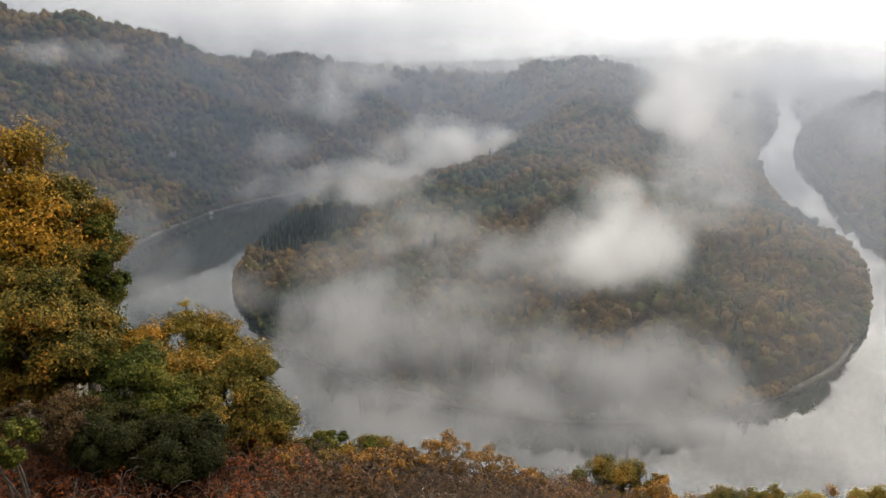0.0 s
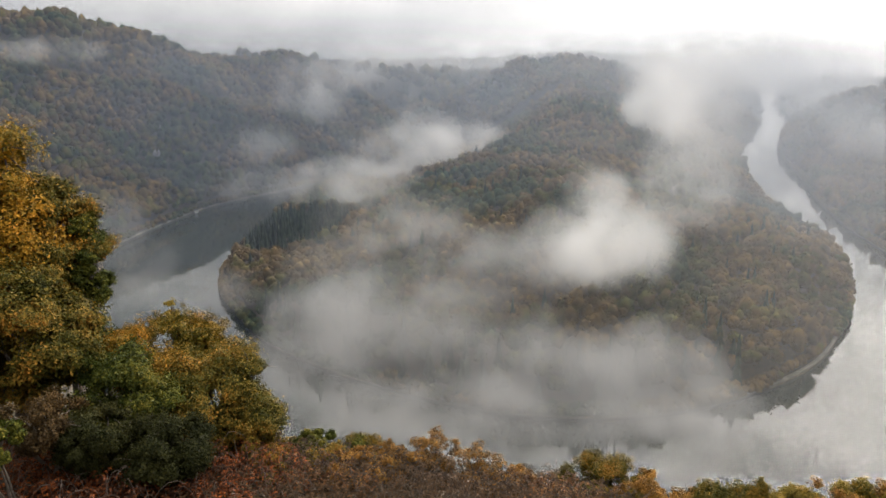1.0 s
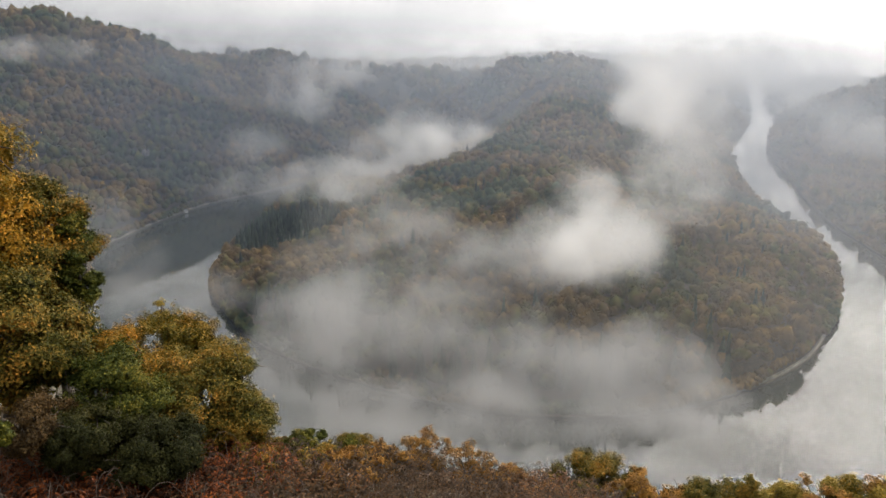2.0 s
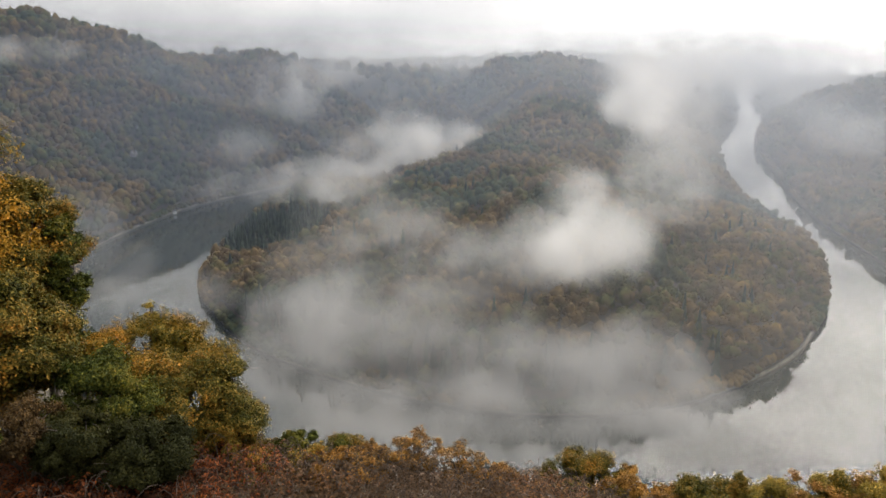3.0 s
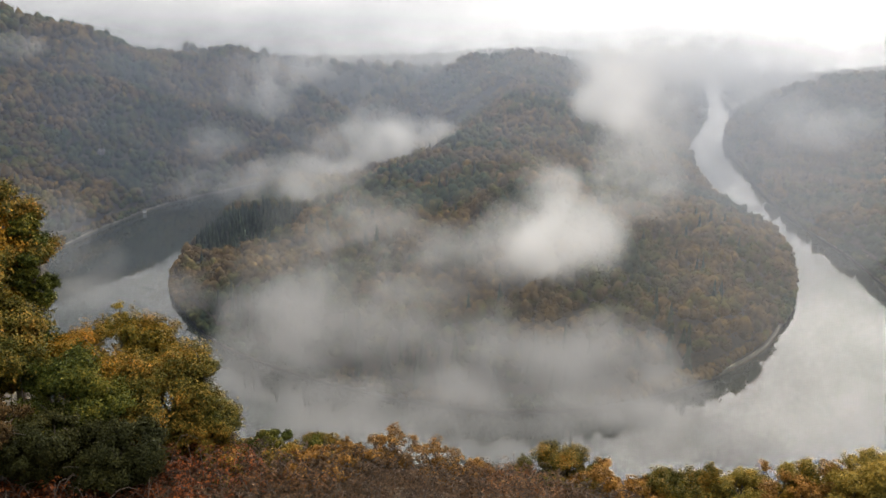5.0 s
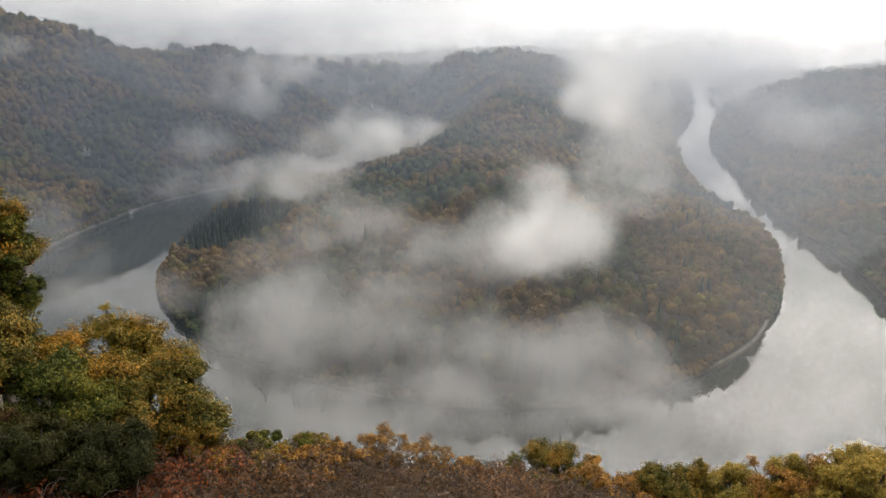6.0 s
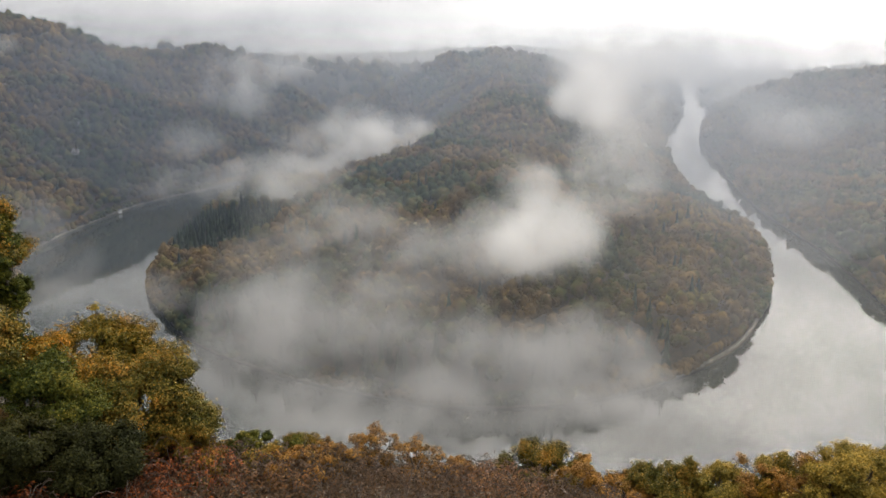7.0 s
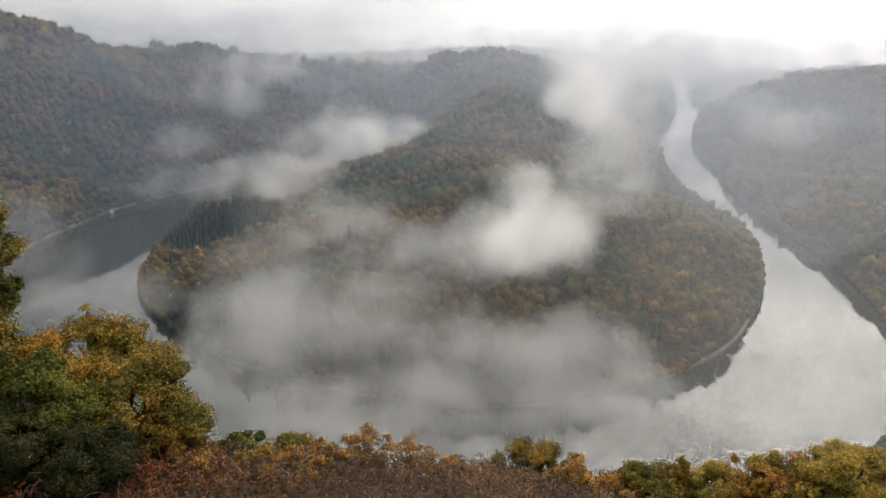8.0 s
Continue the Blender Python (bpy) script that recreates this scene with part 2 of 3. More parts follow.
SPUR = (((-900, 700, 225), (-640, 790, 188), (-509, 850, 160), (-472, 900, 146), (-425, 950, 135), (-371, 1000, 118), (-332, 1050, 94),
         (-298, 1100, 72), (-247, 1150, 48), (-194, 1200, 28)), 150)
MAIN = (((-1500, 800, 300), (-1000, 1050, 258), (-718, 1200, 226), (-638, 1250, 211), (-578, 1300, 188), (-541, 1350, 152), (-509, 1400, 153),
         (-456, 1450, 149), (-411, 1500, 155), (-351, 1560, 141), (-300, 1650, 110)), 190)
REAR = (((-900, 2100, 150), (-560, 2250, 130), (-416, 2300, 117), (-275, 2300, 102), (-99, 2300, 93), (11, 2400, 84), (300, 2600, 70), (700, 3000, 60)), 260)
EAST = (((1500, 900, 190), (1000, 1150, 145), (860, 1300, 122), (785, 1330, 117), (735, 1360, 112), (700, 1420, 84), (760, 1560, 60)), 150)
BACK = (((975, 2250, 74), (1080, 2320, 56), (1500, 2700, 60), (2300, 3300, 70)), 170)
FAR = (((-2400, 3600, 100), (-900, 3900, 95), (0, 4000, 105), (260, 4000, 128), (560, 4050, 140), (800, 4150, 130), (1500, 4600, 110)), 420)
HOME = (((-900, 270, 215), (-420, 65, 185), (-150, -40, 180), (120, -60, 178), (420, -20, 172), (760, 290, 170), (1100, 560, 185)), 260)


def lumps(x, y, size, seed):
    """A smooth field of rolling lumps, about -1 to 1."""
    rng = np.random.RandomState(seed)
    out = np.zeros(x.shape)
    for k in range(7):
        a, ph, f = rng.uniform(0, 6.28), rng.uniform(0, 6.28), rng.uniform(0.6, 1.7) / size
        out += np.sin((x * np.cos(a) + y * np.sin(a)) * 6.28 * f + ph)
    return out / 3.5


def land(x, y):
    """Height of the ground at arrays of plan places."""
    x, y = np.asarray(x, float), np.asarray(y, float)
    d, w = near_line(x, y, LINE)
    bank = d - w / 2
    power = np.zeros(x.shape)
    for pts, width in (SPINE, DOME, PROM, SPUR, MAIN, REAR, EAST, BACK, FAR, HOME):
        r, z = near_line(x, y, np.array(pts, float))
        power += (np.maximum(z, 0) * np.exp(-(r / width) ** 2 * 0.7) + 1.0) ** 7
    hill = power ** (1 / 7.0) + 4 * lumps(x, y, 260, 1) + 5.0 * lumps(x, y, 150, 6) + 2.5 * lumps(x, y, 90, 2)
    slope = np.where(y < 300 - 0.1 * np.abs(x), 0.60, np.where(y > 1380, 1.05, 0.68))
    side = slope * np.maximum(bank - 5, 0) + 1.6 * np.clip(bank / 4, 0, 1) + 0.05 * np.clip(bank, 0, 60) * lumps(x, y, 120, 3)
    k = 14.0
    q = np.clip(0.5 + 0.5 * (hill - side) / k, 0, 1)
    low = hill + (side - hill) * q - k * q * (1 - q)
    z = np.where(bank > 0, np.maximum(low, 0.3 + 0.02 * bank), np.maximum(-4, 0.5 * bank))
    # the slope below the viewpoint
    u, v = x * 1.007, (y - 0.45) * 0.932
    near = 171.7 - 0.18 * v - 0.10 * np.maximum(u + 1, 0) - 0.25 * np.maximum(u - 2, 0) + 0.06 * np.clip(-u - 1, 0, 14) + 0.2 * lumps(u, v, 7, 4)
    near = near - 0.62 * np.maximum(v - 15, 0) - 0.15 * np.maximum(v - 22, 0)
    near = np.where(v < 0, near - 1.6 * np.minimum(v, 0) * (v > -4) + 6.2 * (v <= -4), near)
    f = np.clip((75 - np.hypot(x, y)) / 40, 0, 1)
    f = f * f * (3 - 2 * f)
    return z * (1 - f) + near * f


def part(name, verts, faces, mat, parent=None, label="", smooth=True):
    me = bpy.data.meshes.new(name)
    me.from_pydata(verts, [], faces)
    me.materials.append(mat)
    if smooth:
        me.polygons.foreach_set("use_smooth", [True] * len(me.polygons))
    me.update()
    ob = new(name, me)
    if parent is not None:
        ob.parent = parent
    if label:
        ob["label"] = label
    return ob


def fast_mesh(name, verts, tris, mat, parent=None, smooth=False):
    """A mesh from arrays of triangles."""
    me = bpy.data.meshes.new(name)
    me.vertices.add(len(verts))
    me.vertices.foreach_set("co", np.ascontiguousarray(verts, np.float32).ravel())
    me.loops.add(len(tris) * 3)
    me.loops.foreach_set("vertex_index", np.ascontiguousarray(tris, np.int32).ravel())
    me.polygons.add(len(tris))
    me.polygons.foreach_set("loop_start", np.arange(0, len(tris) * 3, 3, dtype=np.int32))
    me.polygons.foreach_set("use_smooth", np.full(len(tris), smooth))
    me.materials.append(mat)
    me.update(calc_edges=True)
    ob = new(name, me)
    if parent is not None:
        ob.parent = parent
    return ob


def grid_lines(lo, hi, fine, n):
    u = np.linspace(math.asinh(lo / fine), math.asinh(hi / fine), n)
    return fine * np.sinh(u)


def grid_tris(nx, ny):
    i = (np.arange(ny - 1)[:, None] * nx + np.arange(nx - 1)[None, :]).ravel()
    return np.vstack([np.stack([i, i + 1, i + nx + 1], 1), np.stack([i, i + nx + 1, i + nx], 1)])


gx, gy = np.meshgrid(grid_lines(-3600, 3600, 70, 370), grid_lines(-700, 5000, 70, 340))
gz = land(gx.ravel(), gy.ravel())
ground = fast_mesh("ground", np.stack([gx.ravel(), gy.ravel(), gz], 1), grid_tris(370, 340), mat_ground, smooth=True)
tagged(ground, "steep leaf-strewn valley sides above the river loop", "ground", kind="structure")

wx, wy = np.meshgrid(np.linspace(-700, 2100, 30), np.linspace(150, 4700, 40))
water = fast_mesh("water", np.stack([wx.ravel(), wy.ravel(), np.zeros(wx.size)], 1), grid_tris(30, 40), mat_water, smooth=True)
tagged(water, "calm grey river water mirroring the sky", "river", kind="structure")


def bank_path(name, start, end, side, gap, width, label):
    """A ribbon of gravel along the river from one stretch of its line to another."""
    pts = LINE[start:end]
    d = np.gradient(pts[:, :2], axis=0)
    nrm = np.stack([-d[:, 1], d[:, 0]], 1) / np.linalg.norm(d, axis=1)[:, None] * side
    verts, faces = [], []
    for k, (p, n) in enumerate(zip(pts, nrm)):
        for off, drop in ((gap, -1.5), (gap, 0.0), (gap + width, 0.0), (gap + width, -1.5)):
            q = p[:2] + n * (p[2] / 2 + off)
            verts.append((q[0], q[1], 2.0 + drop))
        if k:
            a = 4 * k
            faces += [(a - 4 + j, a - 3 + j, a + 1 + j, a + j) for j in range(3)]
    ob = part(name, verts, faces, mat_path)
    return tagged(ob, label, "path", kind="structure")


bank_path("pavement_towpath", 13 * 14, 27 * 14, -1, 1.0, 1.6, "pale gravel towpath round the wooded spit")
bank_path("pavement_west_bank", 26 * 14, 31 * 14, 1, 0.6, 1.8, "pale gravel strip along the far bank")
bank_path("pavement_east_bank", 6 * 14, 17 * 14, 1, 0.6, 1.5, "pale gravel strip along the eastern bank")


# ---- far woods ----
def ico(level):
    bm = bmesh.new()
    bmesh.ops.create_icosphere(bm, subdivisions=level, radius=1.0)
    v = np.array([p.co for p in bm.verts])
    f = np.array([[p.index for p in q.verts] for q in bm.faces])
    bm.free()
    return v, f


def crown_shapes(level, count, seed):
    v, f = ico(level)
    rng = np.random.RandomState(seed)
    shapes = []
    for _ in range(count):
        bump_dirs = rng.normal(size=(7, 3))
        bump_dirs /= np.linalg.norm(bump_dirs, axis=1)[:, None]
        r = 0.72 + sum(0.34 * np.exp((v @ q - 1) * 7) for q in bump_dirs) + rng.uniform(-0.13, 0.13, len(v))
        s = v * r[:, None]
        s[:, 2] = np.where(s[:, 2] < 0, s[:, 2] * 0.75, s[:, 2])
        shapes.append(s)
    return shapes, f


def woods(name, xy, size, level, tufts, mat, label, seed, lift=0.0):
    """Many crowns with ragged tufts of leaves, one mesh: nobody could count them."""
    rng = np.random.RandomState(seed)
    n = len(xy)
    shapes, f = crown_shapes(level, 8, seed)
    nv = len(shapes[0])
    z = land(xy[:, 0], xy[:, 1])
    r = size * rng.uniform(0.7, 1.3, n)
    tall = r * rng.uniform(1.0, 1.45, n)
    centre = np.stack([xy[:, 0], xy[:, 1], z + tall * 0.95 + lift], 1)
    pick = rng.randint(0, 8, n)
    turn = rng.uniform(0, 6.28, n)
    base = np.stack(shapes)[pick]
    c, s = np.cos(turn)[:, None], np.sin(turn)[:, None]
    vx, vy = base[:, :, 0] * c - base[:, :, 1] * s, base[:, :, 0] * s + base[:, :, 1] * c
    core = 0.80 if tufts > 100 else 0.9 if tufts > 20 else 1.0
    v = np.stack([vx * r[:, None], vy * r[:, None], base[:, :, 2] * tall[:, None]], 2) * core + centre[:, None, :]
    verts = [v.reshape(-1, 3)]
    tris = [(f[None] + (np.arange(n) * nv)[:, None, None]).reshape(-1, 3)]
    if tufts:
        m = n * tufts
        who = np.repeat(np.arange(n), tufts)
        q = rng.normal(size=(m, 3))
        q[:, 2] = np.abs(q[:, 2]) * 0.9 - 0.25
        q /= np.linalg.norm(q, axis=1)[:, None]
        at = centre[who] + q * np.stack([r[who], r[who], tall[who]], 1) * (rng.uniform(0.78, 1.10, m) * (0.86 + 0.2 * np.sin(q[:, 0] * 7 + who) * np.sin(q[:, 1] * 7 + 2 * who)))[:, None]
        corner = at[:, None, :] + rng.normal(size=(m, 3, 3)) * (r[who] * (0.13 if tufts > 20 else 0.12))[:, None, None]
        verts.append(corner.reshape(-1, 3))
        tris.append(np.arange(m * 3).reshape(-1, 3) + n * nv)
    ob = fast_mesh(name, np.vstack(verts), np.vstack(tris), mat, smooth=True)
    return tagged(ob, label, "forest", kind="stuff")


def spots(rmin, rmax, gap, seed, half=47):
    """Loose planting on dry ground between two distances from the viewpoint, within the valley."""
    rng = np.random.RandomState(seed)
    a = np.arange(-rmax, rmax, gap)
    x, y = np.meshgrid(a, np.arange(0, rmax, gap))
    x, y = x.ravel() + rng.uniform(-0.45, 0.45, x.size) * gap, y.ravel() + rng.uniform(-0.45, 0.45, x.size) * gap
    r, az = np.hypot(x, y), np.degrees(np.arctan2(x, y))
    keep = (r > rmin) & (r < rmax) & (np.abs(az) < half)
    x, y = x[keep], y[keep]
    d, w = near_line(x, y, LINE)
    keep = d - w / 2 > 4.5
    return np.stack([x[keep], y[keep]], 1)


near_spots = spots(240, 900, 8.6, 11, 44)
near_spots = near_spots[(near_spots[:, 1] > 325) | (np.abs(near_spots[:, 0] - 55) < 70) & (near_spots[:, 1] > 318)]
mid_spots = spots(900, 1250, 9.6, 12, 41)
back_spots = spots(1250, 1950, 12.0, 14, 41)
far_spots = spots(1950, 4300, 38.0, 13, 41)
in_spruce = np.hypot((near_spots[:, 0] + 165) / 45, (near_spots[:, 1] - 650) / 80) < 1
one_in = np.random.RandomState(5).rand(len(near_spots)) < 0.04
rng = np.random.RandomState(8)
bank_line = np.repeat(LINE[4 * 14:33 * 14], 5, axis=0)
step = np.gradient(LINE[:, :2], axis=0)[4 * 14:33 * 14].repeat(5, axis=0)
step /= np.linalg.norm(step, axis=1)[:, None]
scrub = []
place = np.arange(len(bank_line)) / 70 + 4
open_bank = {-1: (place > 16.4) & (place < 17.7), 1: (place > 27) & (place < 30.4) & (rng.rand(len(place)) < 0.75)}
for bank_side in (-1, 1):
    for gap in (0.6, 4.6):
        off = bank_line[:, 2] / 2 + gap + rng.uniform(-0.6, 1.6, len(bank_line))
        q = bank_line[:, :2] + np.stack([-step[:, 1], step[:, 0]], 1) * bank_side * off[:, None] + step * rng.uniform(-6, 6, len(step))[:, None]
        grown = rng.rand(len(q)) < (1.0 if gap > 2 else 0.8)
        scrub.append(q[grown & ~(open_bank[bank_side] & (gap < 2))])
woods("riverside_scrub", np.vstack(scrub), 2.4, 1, 3, mat_forest, "brown and olive scrub along the water's edge", 25, 0.2)
shore, wide_here = near_line(near_spots[:, 0], near_spots[:, 1], LINE)
on_tip = (shore - wide_here / 2 < 26) & (near_spots[:, 1] > 300) & (near_spots[:, 1] < 440) & (near_spots[:, 0] < 150) & (np.random.RandomState(6).rand(len(near_spots)) < 0.5)
spruce = in_spruce | one_in | on_tip
close = np.hypot(near_spots[:, 0], near_spots[:, 1]) < 600
woods("forest", near_spots[~spruce & close], 5.1, 2, 150, mat_forest, "mixed autumn woodland in olive, brown and rust", 21, 4.6)
woods("forest", near_spots[~spruce & ~close], 5.5, 2, 30, mat_forest, "autumn woodland of olive and brown crowns", 26, 4.6)
woods("forest", mid_spots, 6.5, 1, 22, mat_forest, "hazy autumn woodland on the farther slopes", 22, 1.5)
woods("forest", back_spots, 8.0, 1, 6, mat_forest, "grey-brown autumn woodland behind the loop", 24, 1.0)
woods("forest", far_spots, 15.5, 1, 0, mat_forest, "distant blue-grey woodland on the plateau", 23)


def spruces(xy, seed):
    rng = np.random.RandomState(seed)
    z = land(xy[:, 0], xy[:, 1])
    verts, tris, k = [], [], 0
    for (x, y), g in zip(xy, z):
        h, r = rng.uniform(17, 28), rng.uniform(3.0, 4.4)
        for tier in range(6):
            lo, hi = h * (0.12 + 0.14 * tier), h * (0.12 + 0.14 * tier) + h * 0.26
            rr = r * (1 - tier / 6.5)
            ang = rng.uniform(0, 6.28) + np.arange(9) * 0.698
            rim = rr * np.where(np.arange(9) % 2, 1.0, 0.72) * rng.uniform(0.85, 1.15, 9)
            verts += [(x + a * math.cos(b_), y + a * math.sin(b_), g + lo) for a, b_ in zip(rim, ang)] + [(x, y, g + min(hi, h))]
            tris += [(k + j, k + (j + 1) % 9, k + 9) for j in range(9)]
            k += 10
    ob = fast_mesh("forest", np.array(verts), np.array(tris), mat_conifer)
    return tagged(ob, "dark green spruces among the autumn woods", "forest", kind="stuff")


spruces(near_spots[spruce], 31)


# ---- small things on the far banks ----
def plain(name, colour, rough=0.8):
    m, t, b = material(name)
    t.links.new(mix(t, noise_at(t, 0.8, 5.0), tuple(c * 0.8 for c in colour), colour), b.inputs["Base Color"])
    b.inputs["Roughness"].default_value = rough
    return m


mat_render, mat_slate, mat_pane = plain("lime_render", (0.72, 0.70, 0.65)), plain("slate", (0.07, 0.07, 0.08)), plain("dark_pane", (0.03, 0.035, 0.04), 0.15)


def block(bm, x0, y0, z0, x1, y1, z1):
    v = [bm.verts.new((x, y, z)) for x in (x0, x1) for y in (y0, y1) for z in (z0, z1)]
    for f in ((0, 1, 3, 2), (4, 6, 7, 5), (0, 4, 5, 1), (2, 3, 7, 6), (0, 2, 6, 4), (1, 5, 7, 3)):
        bm.faces.new([v[k] for k in f])


def hut(x, y):
    root = new("river_hut")
    root.location = (x, y, 2.4)
    root.rotation_euler, root.scale = (0, 0, 0.5), (0.55, 0.55, 0.6)
    tagged(root, "small white rendered hut on the gravel bank", "hut")
    bm = bmesh.new()
    block(bm, -3.2, -2.4, -2.6, 3.2, 2.4, 3.4)
    from_bm("wall", bm, mat_render, root)
    bm = bmesh.new()
    a = [bm.verts.new(p) for p in ((-3.6, -2.8, 3.3), (3.6, -2.8, 3.3), (3.6, 0, 5.2), (-3.6, 0, 5.2), (-3.6, 2.8, 3.3), (3.6, 2.8, 3.3))]
    for f in ((0, 1, 2, 3), (3, 2, 5, 4), (0, 3, 4), (1, 5, 2), (0, 4, 5, 1)):
        bm.faces.new([a[k] for k in f])
    from_bm("roof", bm, mat_slate, root)
    for cx in (-1.6, 1.6):
        bm = bmesh.new()
        block(bm, cx - 0.5, -2.44, 1.3, cx + 0.5, -2.4, 2.5)
        from_bm("window", bm, mat_pane, root)
    bm = bmesh.new()
    block(bm, -0.5, -2.45, 0.05, 0.5, -2.4, 2.1)
    from_bm("door", bm, mat_slate, root)


mat_rock, t, b = material("weathered_rock")
t.links.new(ramp(t, noise_at(t, 0.25, 7.0, 0.65), [(0.3, (0.11, 0.10, 0.095)), (0.7, (0.33, 0.31, 0.30))]), b.inputs["Base Color"])
b.inputs["Roughness"].default_value = 0.9


def rock(x, y, wide, high, seed, label):
    """A broken face of rock standing out of the woods."""
    rng = np.random.RandomState(seed)
    p = Vector((x, y, float(land(np.array([x]), np.array([y]))[0])))
    verts, tris = [], []
    v, f = ico(2)
    for k in range(7):
        c = np.array([rng.uniform(-0.5, 0.5) * wide, rng.uniform(-0.15, 0.15) * wide, rng.uniform(-0.1, 0.9) * high])
        r = np.array([wide, wide * 0.6, high]) * rng.uniform(0.16, 0.36)
        tris.append(f + len(v) * k)
        verts.append(np.round(v * (1 + rng.uniform(-0.28, 0.28, (len(v), 1))), 2) * r + c)
    ob = fast_mesh("rock_outcrop", np.vstack(verts), np.vstack(tris), mat_rock)
    ob.location = p + Vector((0, 0, 1.0))
    ob.rotation_euler = (0, 0, math.atan2(-p.x, p.y))
    return tagged(ob, label, "rock")


def from_bm(name, bm, mat, parent):
    me = bpy.data.meshes.new(name)
    bm.to_mesh(me)
    bm.free()
    me.materials.append(mat)
    ob = new(name, me)
    ob.parent = parent
    return ob


hut(-317.1, 785.3)
rock(-380.4, 836.3, 9, 17, 61, "pale grey rock face among the hillside woods")
rock(-396.9, 904.1, 9, 12, 62, "small grey crag on the wooded hillside")
rock(434.7, 824.9, 16, 9, 63, "pale bare rock slope above the eastern bank")
rock(431.5, 796.3, 13, 7, 64, "low broken rock ledge above the eastern bank")


# ---- trees and shrubs below the viewpoint ----
def branch(bm, a, b_, ra, rb, bend, rng):
    """A tapered, slightly crooked limb."""
    a, b_ = Vector(a), Vector(b_)
    axis = (b_ - a).normalized()
    u = axis.orthogonal().normalized()
    w = axis.cross(u)
    rings, n = [], 7
    for k in range(6):
        s = k / 5
        c = a.lerp(b_, s) + (u * math.sin(s * 3.1) * bend + w * math.sin(s * 6.0) * bend * 0.5)
        r = ra + (rb - ra) * s
        rings.append([bm.verts.new(c + (u * math.cos(j / n * 6.283) + w * math.sin(j / n * 6.283)) * r) for j in range(n)])
    for p, q in zip(rings[:-1], rings[1:]):
        for j in range(n):
            bm.faces.new((p[j], p[(j + 1) % n], q[(j + 1) % n], q[j]))
    return b_


def limb_mesh(name, bm, mat, parent):
    me = bpy.data.meshes.new(name)
    bm.to_mesh(me)
    bm.free()
    me.materials.append(mat)
    me.polygons.foreach_set("use_smooth", [True] * len(me.polygons))
    ob = new(name, me)
    ob.parent = parent
    return ob


def leaf_cloud(points, out, size, rng):
    """A bent leaf of two halves (four triangles) at each point, facing roughly outward."""
    n = len(points)
    nrm = out + rng.normal(size=(n, 3)) * 0.45 + np.array([0, 0, 0.35])
    nrm /= np.linalg.norm(nrm, axis=1)[:, None]
    u = np.cross(nrm, rng.normal(size=(n, 3)))
    u /= np.linalg.norm(u, axis=1)[:, None] + 1e-9
    w = np.cross(nrm, u)
    s = (size * rng.uniform(0.6, 1.35, n))[:, None]
    tip, tail = points + u * s, points - u * s
    left, right = points + w * s * 0.55 + nrm * s * 0.22, points - w * s * 0.55 + nrm * s * 0.22
    verts = np.stack([tip, left, tail, right], 1).reshape(-1, 3)
    k = np.arange(n)[:, None] * 4
    return verts, np.vstack([k + [0, 1, 2], k + [0, 2, 3]])


